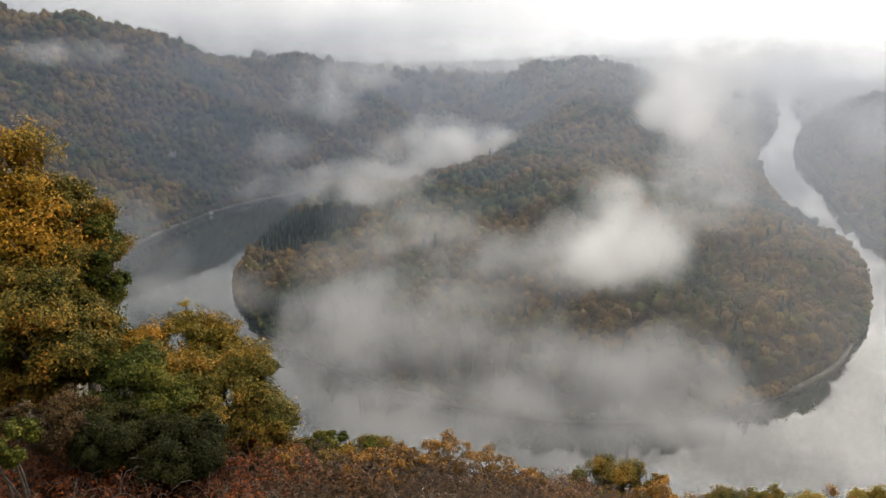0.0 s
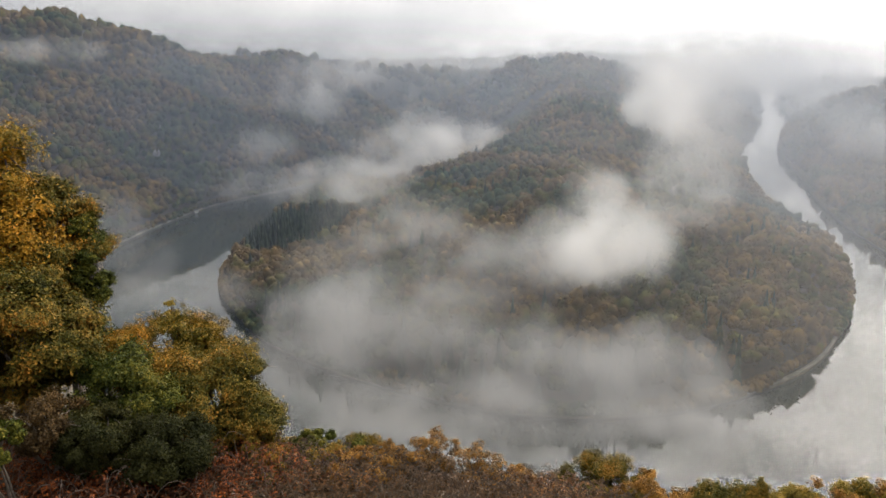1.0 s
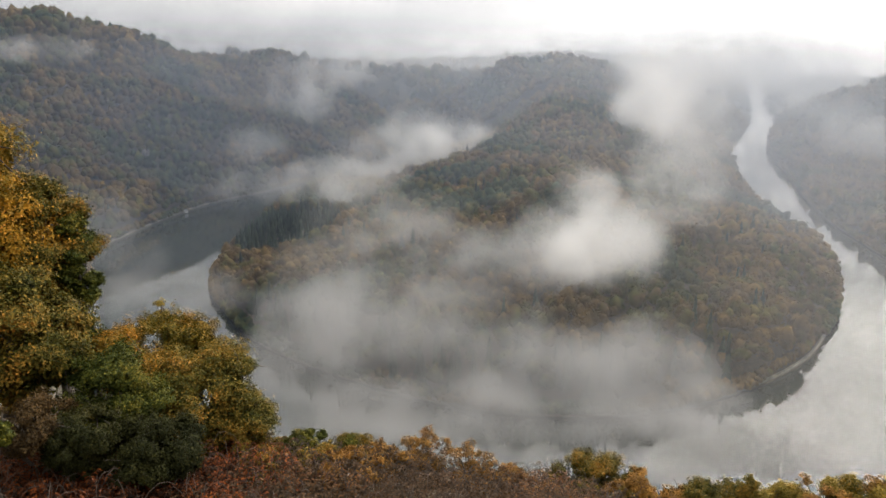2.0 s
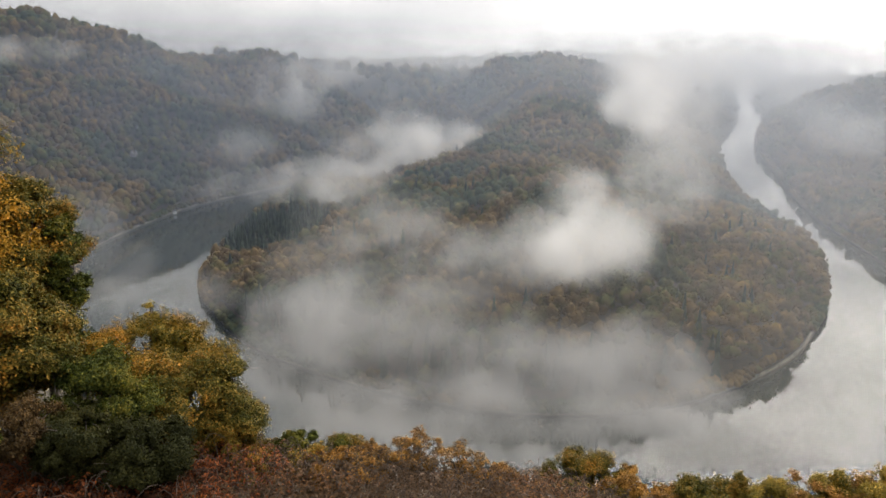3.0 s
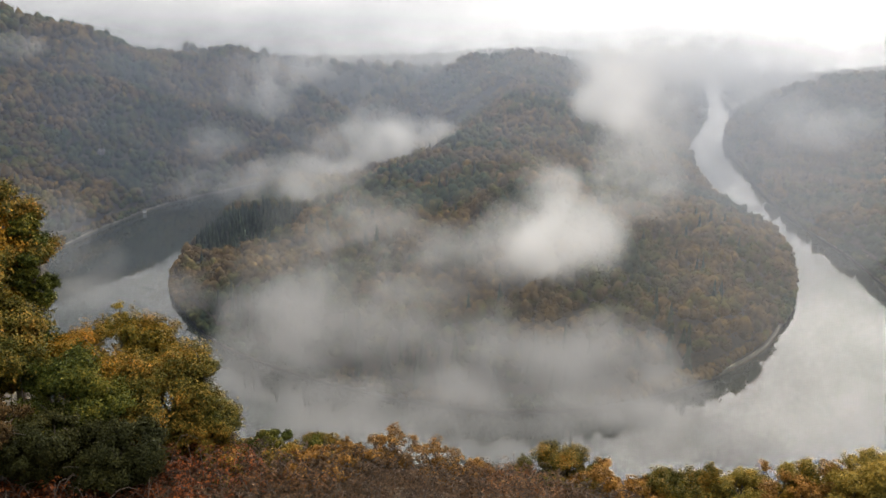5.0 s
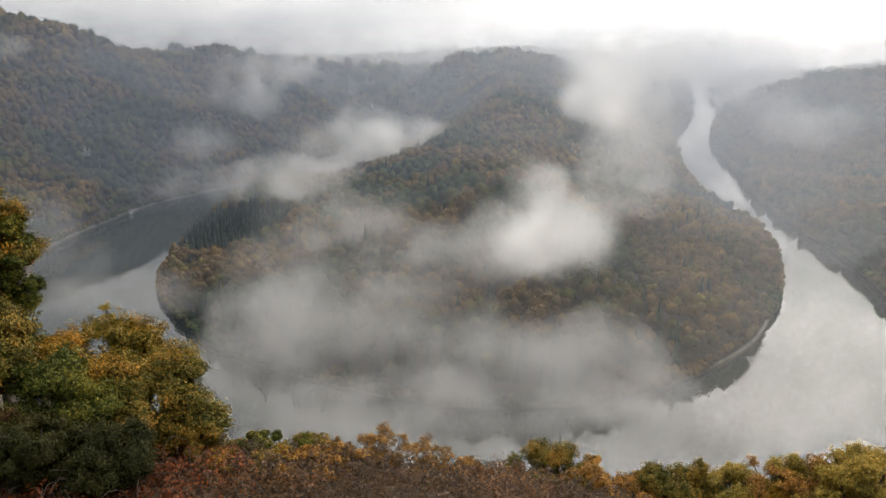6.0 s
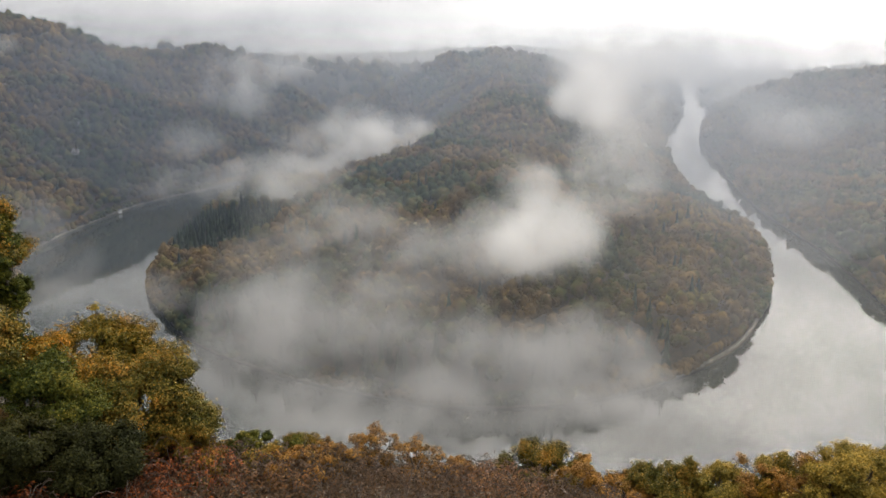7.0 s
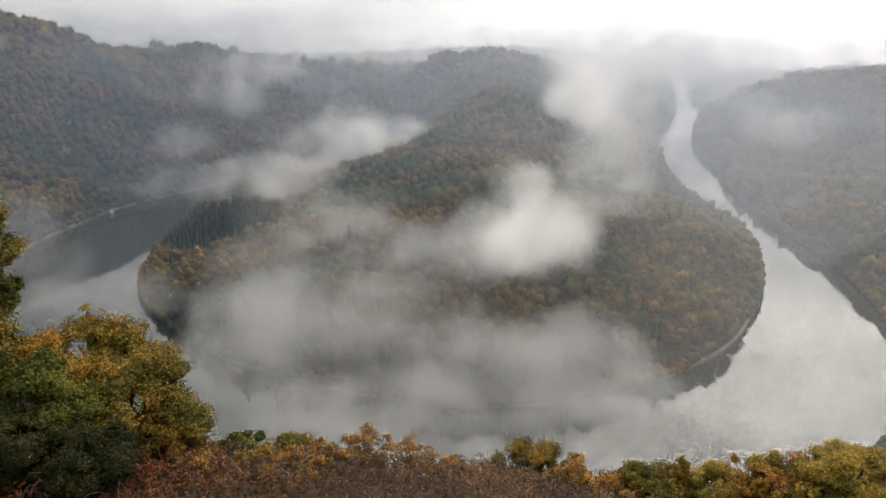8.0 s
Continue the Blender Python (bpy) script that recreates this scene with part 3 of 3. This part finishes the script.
def tree(name, at, radii, base, leaves, leaf, mat, label, category="tree", lobes=26, core=0.5, seed=0, stems=1):
    """A broadleaf: trunk, limbs to its lobes and a crown of leaf sprays. at: the crown's middle; base: the trunk's foot."""
    rng = np.random.RandomState(seed)
    foot = Vector((base[0], base[1], float(land(np.array([base[0]]), np.array([base[1]]))[0]) - 0.2))
    root = new(name)
    root.location = foot
    tagged(root, label, category, group={"tree": "trees on the slope"}.get(category, "bushes along the bracken"))
    mid, rad = np.array(at, float), np.array(radii, float)
    q = rng.normal(size=(lobes, 3))
    q /= np.linalg.norm(q, axis=1)[:, None]
    reach = rng.uniform(0.45, 0.78, lobes)
    centres = mid + q * rad * reach[:, None]
    size = rad.mean() * rng.uniform(0.16, 0.31, lobes)
    m = np.array(foot)
    top = Vector(mid - m) - Vector((0, 0, rad[2] * 0.35))
    thick = max(0.05, 0.045 * float(rad.mean()) + 0.02)
    bm = bmesh.new()
    if stems == 1:
        branch(bm, (0, 0, 0), top, thick * 1.5, thick, 0.08 * rad.mean(), rng)
        branch(bm, top, Vector(mid - m) + Vector((0, 0, rad[2] * 0.5)), thick, thick * 0.3, 0.1 * rad.mean(), rng)
    else:
        for k in range(stems):
            branch(bm, (rng.uniform(-0.2, 0.2), rng.uniform(-0.2, 0.2), 0), top + Vector(rng.uniform(-0.5, 0.5, 3) * rad), thick * 0.8, thick * 0.3, 0.1 * rad.mean(), rng)
    limb_mesh("trunk", bm, mat_bark, root)
    for k in range(min(lobes, 14)):
        bm = bmesh.new()
        branch(bm, top * rng.uniform(0.75, 1.0), Vector(centres[k] - m), thick * 0.5, thick * 0.12, 0.1 * rad.mean(), rng)
        for j in range(4):
            a = Vector(centres[k] - m)
            branch(bm, a, a + Vector(rng.normal(size=3) * size[k] * 0.7), thick * 0.14, thick * 0.05, 0.04, rng)
        limb_mesh("limb", bm, mat_bark, root)
    share = size ** 2 / (size ** 2).sum()
    who = rng.choice(lobes, leaves, p=share)
    # leaves gather in sprays round each lobe
    sprays = 20
    sd = rng.normal(size=(lobes, sprays, 3))
    sd[:, :, 2] = np.abs(sd[:, :, 2]) * 0.75 + sd[:, :, 2] * 0.25
    sd /= np.linalg.norm(sd, axis=2)[:, :, None]
    sd *= rng.uniform(0.5, 1.1, (lobes, sprays, 1))
    pick = sd[who, rng.randint(0, sprays, leaves)]
    off = pick * size[who][:, None] + rng.normal(size=(leaves, 3)) * (size[who] * 0.17)[:, None]
    pts = centres[who] + off
    out = off / size[who][:, None] + 0.5 * (pts - mid) / rad
    out /= np.linalg.norm(out, axis=1)[:, None] + 1e-9
    v, f = leaf_cloud(pts - m, out, leaf, rng)
    if core:
        n = int(leaves * 0.14)
        who = rng.choice(lobes, n, p=share)
        deep_in = rng.normal(size=(n, 3))
        deep_in *= (core * size[who] / np.linalg.norm(deep_in, axis=1))[:, None]
        v2, f2 = leaf_cloud(centres[who] + deep_in - m, deep_in, leaf * 2.6, rng)
        v, f = np.vstack([v, v2]), np.vstack([f, f2 + len(v)])
    fast_mesh("crown", v, f, mat, root)
    return root


def plant(name, crown, wide, high, leaves, leaf, mat, label, category="tree", **more):
    """A tree or bush by its crown's middle and half sizes, rooted in the slope beneath it."""
    plant.seed = plant.seed + 1
    return tree(name, crown, (wide, wide, high), (crown[0], crown[1] + 0.2), leaves, leaf, mat, label, category, seed=plant.seed, **more)


plant.seed = 100
plant("oak_tree", (-14.95, 20.34, 173.60), 3.05, 5.50, 66000, 0.056, mat_gold, "tall oak with golden-yellow autumn leaves on the slope", lobes=100)
plant("oak_tree", (-13.45, 21.26, 173.93), 1.95, 2.85, 54600, 0.050, mat_olive, "oak crown turning from green to gold", lobes=46)
plant("oak_tree", (-12.10, 21.00, 173.60), 0.70, 1.90, 17500, 0.047, mat_green, "dark green side of the oak stand", lobes=22)
plant("oak_tree", (-12.62, 17.69, 172.13), 2.74, 2.46, 54000, 0.050, mat_olive, "young oak with yellow-green leaves", lobes=52)
plant("hornbeam_tree", (-11.24, 19.08, 171.32), 1.36, 1.20, 19000, 0.047, mat_green, "dark green hornbeam beneath the tall oak", lobes=18)
plant("hornbeam_tree", (-9.18, 16.85, 171.05), 1.81, 1.72, 47500, 0.037, mat_green, "dense dark green hornbeam beside the maples", lobes=46)
plant("maple_tree", (-7.26, 18.14, 170.24), 2.19, 2.15, 64000, 0.040, mat_olive, "bushy field maple turning yellow at the edge", lobes=70)
plant("maple_tree", (-9.48, 19.91, 170.74), 2.42, 1.47, 47500, 0.038, mat_amber, "field maple with orange-yellow top", lobes=46)
plant("maple_tree", (-5.97, 17.29, 169.87), 1.11, 0.98, 23800, 0.034, mat_olive, "low maple with yellowing leaves at the scrub's edge", lobes=34)
plant("birch_tree", (-10.48, 22.87, 171.30), 0.43, 0.65, 420, 0.045, mat_straw, "thin pale young birch top with sparse leaves", lobes=10, core=0.0)
plant("hawthorn_bush", (-7.35, 14.99, 170.78), 1.39, 0.84, 30900, 0.031, mat_dusk, "dull dark green hawthorn bush", "bush", lobes=44, stems=4)
plant("hawthorn_bush", (-8.85, 14.68, 171.13), 1.26, 0.88, 23800, 0.031, mat_dusk, "dull green hawthorn bush with thin twigs", "bush", lobes=34, stems=4)
plant("hazel_bush", (-9.84, 12.59, 172.19), 0.73, 0.61, 13000, 0.037, mat_green, "low green hazel bush above the bracken", "bush", lobes=14, stems=4)
plant("hazel_bush", (-10.13, 14.40, 171.78), 1.51, 0.88, 15500, 0.031, mat_brown, "brown withered bush among the oaks", "bush", lobes=18, stems=4)
plant("holly_bush", (-4.48, 18.38, 168.91), 0.74, 0.53, 8600, 0.040, mat_green, "rounded dark green holly bush", "bush", lobes=18, stems=3)
plant("hawthorn_bush", (-3.94, 16.87, 169.40), 0.88, 0.43, 7600, 0.040, mat_olive, "low olive-brown shrub in front of the holly", "bush", lobes=18, stems=3)
plant("holly_bush", (-3.25, 18.03, 168.91), 0.48, 0.48, 4300, 0.040, mat_green, "small dark holly bush", "bush", lobes=12, stems=3)
plant("rowan_shrub", (-2.08, 17.11, 169.17), 0.85, 0.49, 5700, 0.036, mat_rust, "rust-orange shrub at the edge of the bracken", "shrub", lobes=18, stems=4, core=0.3)
plant("rowan_shrub", (-1.09, 18.73, 168.53), 0.88, 0.74, 4000, 0.036, mat_rust, "sparse orange rowan shrub", "shrub", lobes=22, stems=5, core=0.0)
plant("rowan_shrub", (0.13, 18.08, 168.49), 1.03, 0.83, 4000, 0.036, mat_rust, "half-bare orange shrub with dark twigs", "shrub", lobes=24, stems=6, core=0.0)
plant("rowan_shrub", (1.17, 17.36, 168.46), 0.77, 0.50, 4300, 0.036, mat_rust, "low rusty orange shrub", "shrub", lobes=16, stems=4, core=0.3)
plant("hazel_bush", (-5.11, 16.00, 169.67), 0.96, 0.35, 6000, 0.028, mat_olive, "low olive-brown scrub beside the maples", "bush", lobes=16, stems=4)
plant("hazel_bush", (-2.82, 15.98, 169.63), 1.08, 0.31, 4800, 0.036, mat_rust, "low brown scrub above the bracken", "bush", lobes=18, stems=4, core=0.3)
plant("hawthorn_tree", (5.49, 26.32, 162.54), 2.25, 1.21, 21300, 0.044, mat_olive, "round-topped hawthorn with olive and dark twigs", lobes=26)
plant("hawthorn_tree", (7.32, 25.77, 162.53), 1.59, 0.93, 12200, 0.044, mat_rust, "low orange hawthorn on the slope", lobes=16)
plant("oak_tree", (11.41, 27.99, 160.30), 1.97, 1.84, 15200, 0.051, mat_olive, "green-gold treetop rising from the slope", lobes=26)
plant("oak_tree", (12.66, 27.61, 160.65), 0.99, 1.77, 7700, 0.051, mat_olive, "slender green treetop rising among others", lobes=16)
plant("oak_tree", (14.17, 27.74, 160.07), 1.62, 1.48, 10600, 0.051, mat_straw, "low yellow-green treetop on the slope", lobes=20)
plant("rowan_tree", (15.35, 27.36, 160.53), 1.69, 1.89, 9100, 0.047, mat_rust, "orange-brown rowan treetop on the slope", lobes=22, core=0.3)
plant("oak_tree", (16.93, 27.60, 160.31), 1.74, 1.87, 10600, 0.051, mat_straw, "yellow-brown treetop on the slope", lobes=22)
plant("rowan_tree", (16.83, 25.70, 161.75), 1.51, 1.70, 9100, 0.047, mat_rust, "ragged orange treetop on the slope", lobes=22, core=0.3)
plant("oak_tree", (17.09, 24.52, 162.54), 1.97, 2.09, 16600, 0.051, mat_straw, "golden treetop on the slope", lobes=30)
plant("oak_tree", (18.72, 24.70, 162.52), 2.09, 2.09, 16600, 0.051, mat_straw, "golden treetop beside its neighbours", lobes=30)
plant("oak_tree", (9.43, 27.33, 160.16), 1.90, 1.40, 12200, 0.051, mat_rust, "low rusty treetop on the slope", lobes=20)
plant("oak_tree", (13.91, 27.50, 160.61), 2.00, 1.15, 16000, 0.048, mat_straw, "broad yellow-green treetop filling the canopy below", lobes=36)
plant("oak_tree", (16.84, 27.00, 161.08), 2.10, 1.20, 16000, 0.048, mat_amber, "amber treetop in the canopy below the bracken", lobes=36)
plant("oak_tree", (11.09, 27.50, 160.47), 1.70, 1.10, 12000, 0.048, mat_olive, "low olive treetop in the canopy below", lobes=36)
plant("oak_tree", (19.66, 26.50, 161.76), 2.10, 1.30, 16000, 0.048, mat_straw, "straw-coloured treetop in the canopy below", lobes=36)
plant("oak_tree", (2.14, 22.00, 164.09), 1.50, 0.80, 9000, 0.042, mat_rust, "low rusty shrub under the slope edge", lobes=36)
plant("ash_tree", (-11.72, 42.40, 153.67), 1.98, 1.24, 6000, 0.062, mat_olive, "pale olive treetop lower on the misty slope", lobes=16)
plant("ash_tree", (-7.72, 47.11, 151.28), 2.77, 1.07, 7100, 0.062, mat_olive, "yellowish treetop lower on the misty slope", lobes=18)


def bracken(name, seed, n, west, east, mat, label):
    """Withered fronds and brambles over part of the slope: uncountable, one mesh; the two kinds run into each other."""
    rng = np.random.RandomState(seed)
    x, y = rng.uniform(west, east, n) + rng.normal(size=n) * 0.7, rng.uniform(8.5, 20, n)
    z = land(x, y)
    verts, tris, k = [], [], 0
    per = 9
    for px, py, pz in zip(x, y, z):
        a, length, rise = rng.uniform(0, 6.28), rng.uniform(0.35, 0.9), rng.uniform(0.25, 0.75)
        dx, dy = math.cos(a), math.sin(a)
        for j in range(per):
            s = j / per
            cx, cy, cz = px + dx * length * s, py + dy * length * s, pz + rise * math.sin(2.4 * s)
            wing = 0.10 * (1 - s) + 0.03
            for e in (-1, 1):
                tx, ty, tz = cx - dy * e * wing + rng.uniform(-.03, .03), cy + dx * e * wing + rng.uniform(-.03, .03), cz + rng.uniform(-0.07, 0.03)
                verts += [(cx, cy, cz), (cx + dx * 0.05, cy + dy * 0.05, cz + 0.01), (tx, ty, tz)]
                tris.append((k, k + 1, k + 2))
                k += 3
    ob = fast_mesh(name, np.array(verts), np.array(tris), mat)
    return tagged(ob, label, "undergrowth", kind="stuff")


bracken("bracken", 41, 6300, -5.6, 9, mat_bracken, "withered grey-brown bracken on the slope")
bracken("brambles", 43, 6000, -17, -4.6, mat_bramble, "rust-red bramble leaves below the trees")

mat_twig = plain("dry_twigs", (0.085, 0.058, 0.042))


def twigs(seed):
    """Dry bramble canes arching out of the bracken."""
    rng = np.random.RandomState(seed)
    n = 1500
    x, y = rng.uniform(-17, 8, n), rng.uniform(11.5, 20, n)
    z = land(x, y)
    verts, tris = [], []
    for px, py, pz in zip(x, y, z):
        a, length, rise = rng.uniform(0, 6.28), rng.uniform(0.4, 1.1), rng.uniform(0.5, 1.0)
        side, k = (-math.sin(a) * 0.006, math.cos(a) * 0.006), len(verts)
        for j in range(6):
            u = j / 5
            c = (px + math.cos(a) * length * u, py + math.sin(a) * length * u, pz + rise * math.sin(2.5 * u) + 0.05)
            verts += [(c[0] - side[0], c[1] - side[1], c[2]), (c[0] + side[0], c[1] + side[1], c[2]), (c[0], c[1], c[2] + 0.01)]
        for j in range(5):
            o = k + 3 * j
            for e in range(3):
                f_ = (e + 1) % 3
                tris += [(o + e, o + f_, o + 3 + f_), (o + e, o + 3 + f_, o + 3 + e)]
    ob = fast_mesh("bramble_canes", np.array(verts), np.array(tris), mat_twig)
    return tagged(ob, "dry grey-brown bramble canes among the bracken", "brambles", kind="stuff")


twigs(42)


# ---- mist ----
def mist(at, radii, thick, mat=mat_mist, label="drifting white mist over the river loop"):
    """A bank of mist: veils of droplets one behind another through an uneven egg-shaped body across the valley."""
    at = Vector(at)
    way = at - Vector((0, 0, EYE_Z))
    n, full = 12, min(thick * 1.15, 0.9)
    sheets = max(3, math.ceil(3 * math.log(1 - full) / math.log(1 - 0.23)))
    verts, faces = [], []
    for k in range(sheets):
        y0 = (k + 0.5) / sheets * 1.6 - 0.8
        o = len(verts)
        for j in range(n + 1):
            for i in range(n + 1):
                u, v = i / n * 2 - 1, j / n * 2 - 1
                verts.append((u, y0 + 0.25 * math.sin(3 * u + k * 1.7) * math.cos(2.3 * v + k), v))
        faces += [(o + j * (n + 1) + i, o + j * (n + 1) + i + 1, o + (j + 1) * (n + 1) + i + 1, o + (j + 1) * (n + 1) + i) for j in range(n) for i in range(n)]
    ob = part("mist_bank", verts, faces, mat)
    turn = way.to_track_quat("Y", "Z")
    ob.matrix_world = Matrix.LocRotScale(at, turn, radii)
    ob.color = (1 - (1 - full) ** (3 / sheets), 0, 0, 1)
    return tagged(ob, label, "mist", kind="stuff")


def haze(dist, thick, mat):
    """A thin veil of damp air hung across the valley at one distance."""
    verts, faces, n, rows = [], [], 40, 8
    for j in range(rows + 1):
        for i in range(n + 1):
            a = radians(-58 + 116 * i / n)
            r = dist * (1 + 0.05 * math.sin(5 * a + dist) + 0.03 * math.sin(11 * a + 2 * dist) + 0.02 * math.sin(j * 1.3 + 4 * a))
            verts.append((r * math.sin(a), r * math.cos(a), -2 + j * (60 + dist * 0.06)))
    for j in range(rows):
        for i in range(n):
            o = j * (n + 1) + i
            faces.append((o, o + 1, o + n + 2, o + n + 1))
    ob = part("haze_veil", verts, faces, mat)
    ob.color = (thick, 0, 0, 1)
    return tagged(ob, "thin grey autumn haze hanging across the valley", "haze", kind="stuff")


for far_off, veil, air in ((300, 0.06, mat_dim_haze), (420, 0.08, mat_dim_haze), (560, 0.12, mat_dim_haze), (680, 0.18, mat_dim_haze), (820, 0.21, mat_dim_haze), (980, 0.19, mat_dim_haze),
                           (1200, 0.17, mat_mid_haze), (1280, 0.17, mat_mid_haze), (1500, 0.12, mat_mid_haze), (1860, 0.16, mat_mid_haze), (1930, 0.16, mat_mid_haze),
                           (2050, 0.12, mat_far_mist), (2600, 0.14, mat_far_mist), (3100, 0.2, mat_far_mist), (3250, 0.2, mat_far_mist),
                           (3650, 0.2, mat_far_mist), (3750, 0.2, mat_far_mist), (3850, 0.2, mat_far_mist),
                           (340, 0.17, mat_sun_tinted_haze), (620, 0.09, mat_sun_tinted_haze)):
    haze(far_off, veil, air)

# the bright puff over the spit
mist((76, 421, 65), (53, 18, 36), 0.53)
mist((61, 450, 67), (36, 14, 27), 0.28)
mist((104, 455, 69), (39, 17, 34), 0.30)
mist((93, 539, 78), (32, 14, 27), 0.25)
mist((70, 424, 62), (34, 14, 23), 0.56)
# the tall plume beyond the spit
mist((168, 575, 76), (52, 26, 54), 0.20)
mist((204, 679, 95), (57, 28, 74), 0.35)
mist((244, 939, 117), (69, 34, 69), 0.53)
mist((433, 1500, 136), (178, 40, 81), 0.53)
mist((647, 1900, 160), (281, 31, 63), 0.50)
mist((471, 1500, 97), (111, 44, 89), 0.33)
# the long wisp over the river behind the spit
mist((-209, 760, 41), (106, 14, 27), 0.22, mat_wisp)
mist((-128, 748, 43), (105, 18, 37), 0.31, mat_wisp)
mist((-88, 900, 53), (103, 24, 49), 0.33, mat_wisp)
mist((-13, 899, 69), (85, 17, 34), 0.35, mat_wisp)
mist((-75, 1020, 72), (71, 21, 42), 0.28, mat_wisp)
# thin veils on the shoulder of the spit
# from here to the western reach the banks have shade in their colour
mist((-55, 509, 60), (77, 18, 36), 0.33, mat_shaded_mist)
mist((-8, 408, 58), (80, 15, 31), 0.28, mat_shaded_mist)
mist((31, 401, 57), (47, 14, 24), 0.20, mat_shaded_mist)
mist((-75, 405, 52), (50, 15, 31), 0.18, mat_shaded_mist)
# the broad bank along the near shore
mist((-47, 341, 48), (65, 17, 34), 0.35, mat_shaded_mist)
mist((-6, 320, 47), (71, 17, 35), 0.40, mat_shaded_mist)
mist((30, 300, 40), (75, 14, 27), 0.40, mat_shaded_mist)
mist((77, 303, 40), (49, 14, 26), 0.38, mat_shaded_mist)
mist((91, 316, 46), (27, 14, 20), 0.33, mat_shaded_mist)
mist((-63, 322, 31), (49, 14, 28), 0.35, mat_shaded_mist)
mist((-21, 286, 30), (76, 14, 19), 0.47, mat_shaded_mist)
mist((43, 279, 31), (78, 14, 18), 0.53, mat_shaded_mist)
mist((-87, 322, 31), (33, 14, 24), 0.38, mat_shaded_mist)
mist((-85, 357, 42), (32, 14, 28), 0.25, mat_shaded_mist)
mist((21, 254, 31), (110, 14, 14), 0.45, mat_shaded_mist)
mist((101, 294, 31), (35, 14, 14), 0.28, mat_shaded_mist)
mist((77, 269, 31), (51, 14, 11), 0.38, mat_shaded_mist)
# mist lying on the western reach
mist((-200, 433, 31), (68, 14, 15), 0.18, mat_shaded_mist)
mist((-261, 490, 31), (55, 14, 25), 0.16, mat_shaded_mist)
mist((-158, 415, 30), (41, 14, 13), 0.12, mat_shaded_mist)
mist((-308, 561, 41), (45, 18, 37), 0.20, mat_shaded_mist)
# scraps on the hillsides
mist((-266, 1168, 102), (77, 22, 45), 0.25, mat_wisp)
mist((-254, 851, 70), (50, 15, 31), 0.12, mat_wisp)
mist((-477, 820, 180), (78, 14, 21), 0.22, mat_wisp)
mist((-261, 1289, 139), (130, 22, 44), 0.25, mat_wisp)
mist((574, 1037, 70), (94, 23, 46), 0.20, mat_wisp)
mist((568, 1187, 94), (89, 15, 30), 0.25, mat_wisp)
mist((779, 1750, 83), (112, 18, 37), 0.25, mat_wisp)
mist((902, 1900, 100), (264, 26, 52), 0.53, mat_wisp)
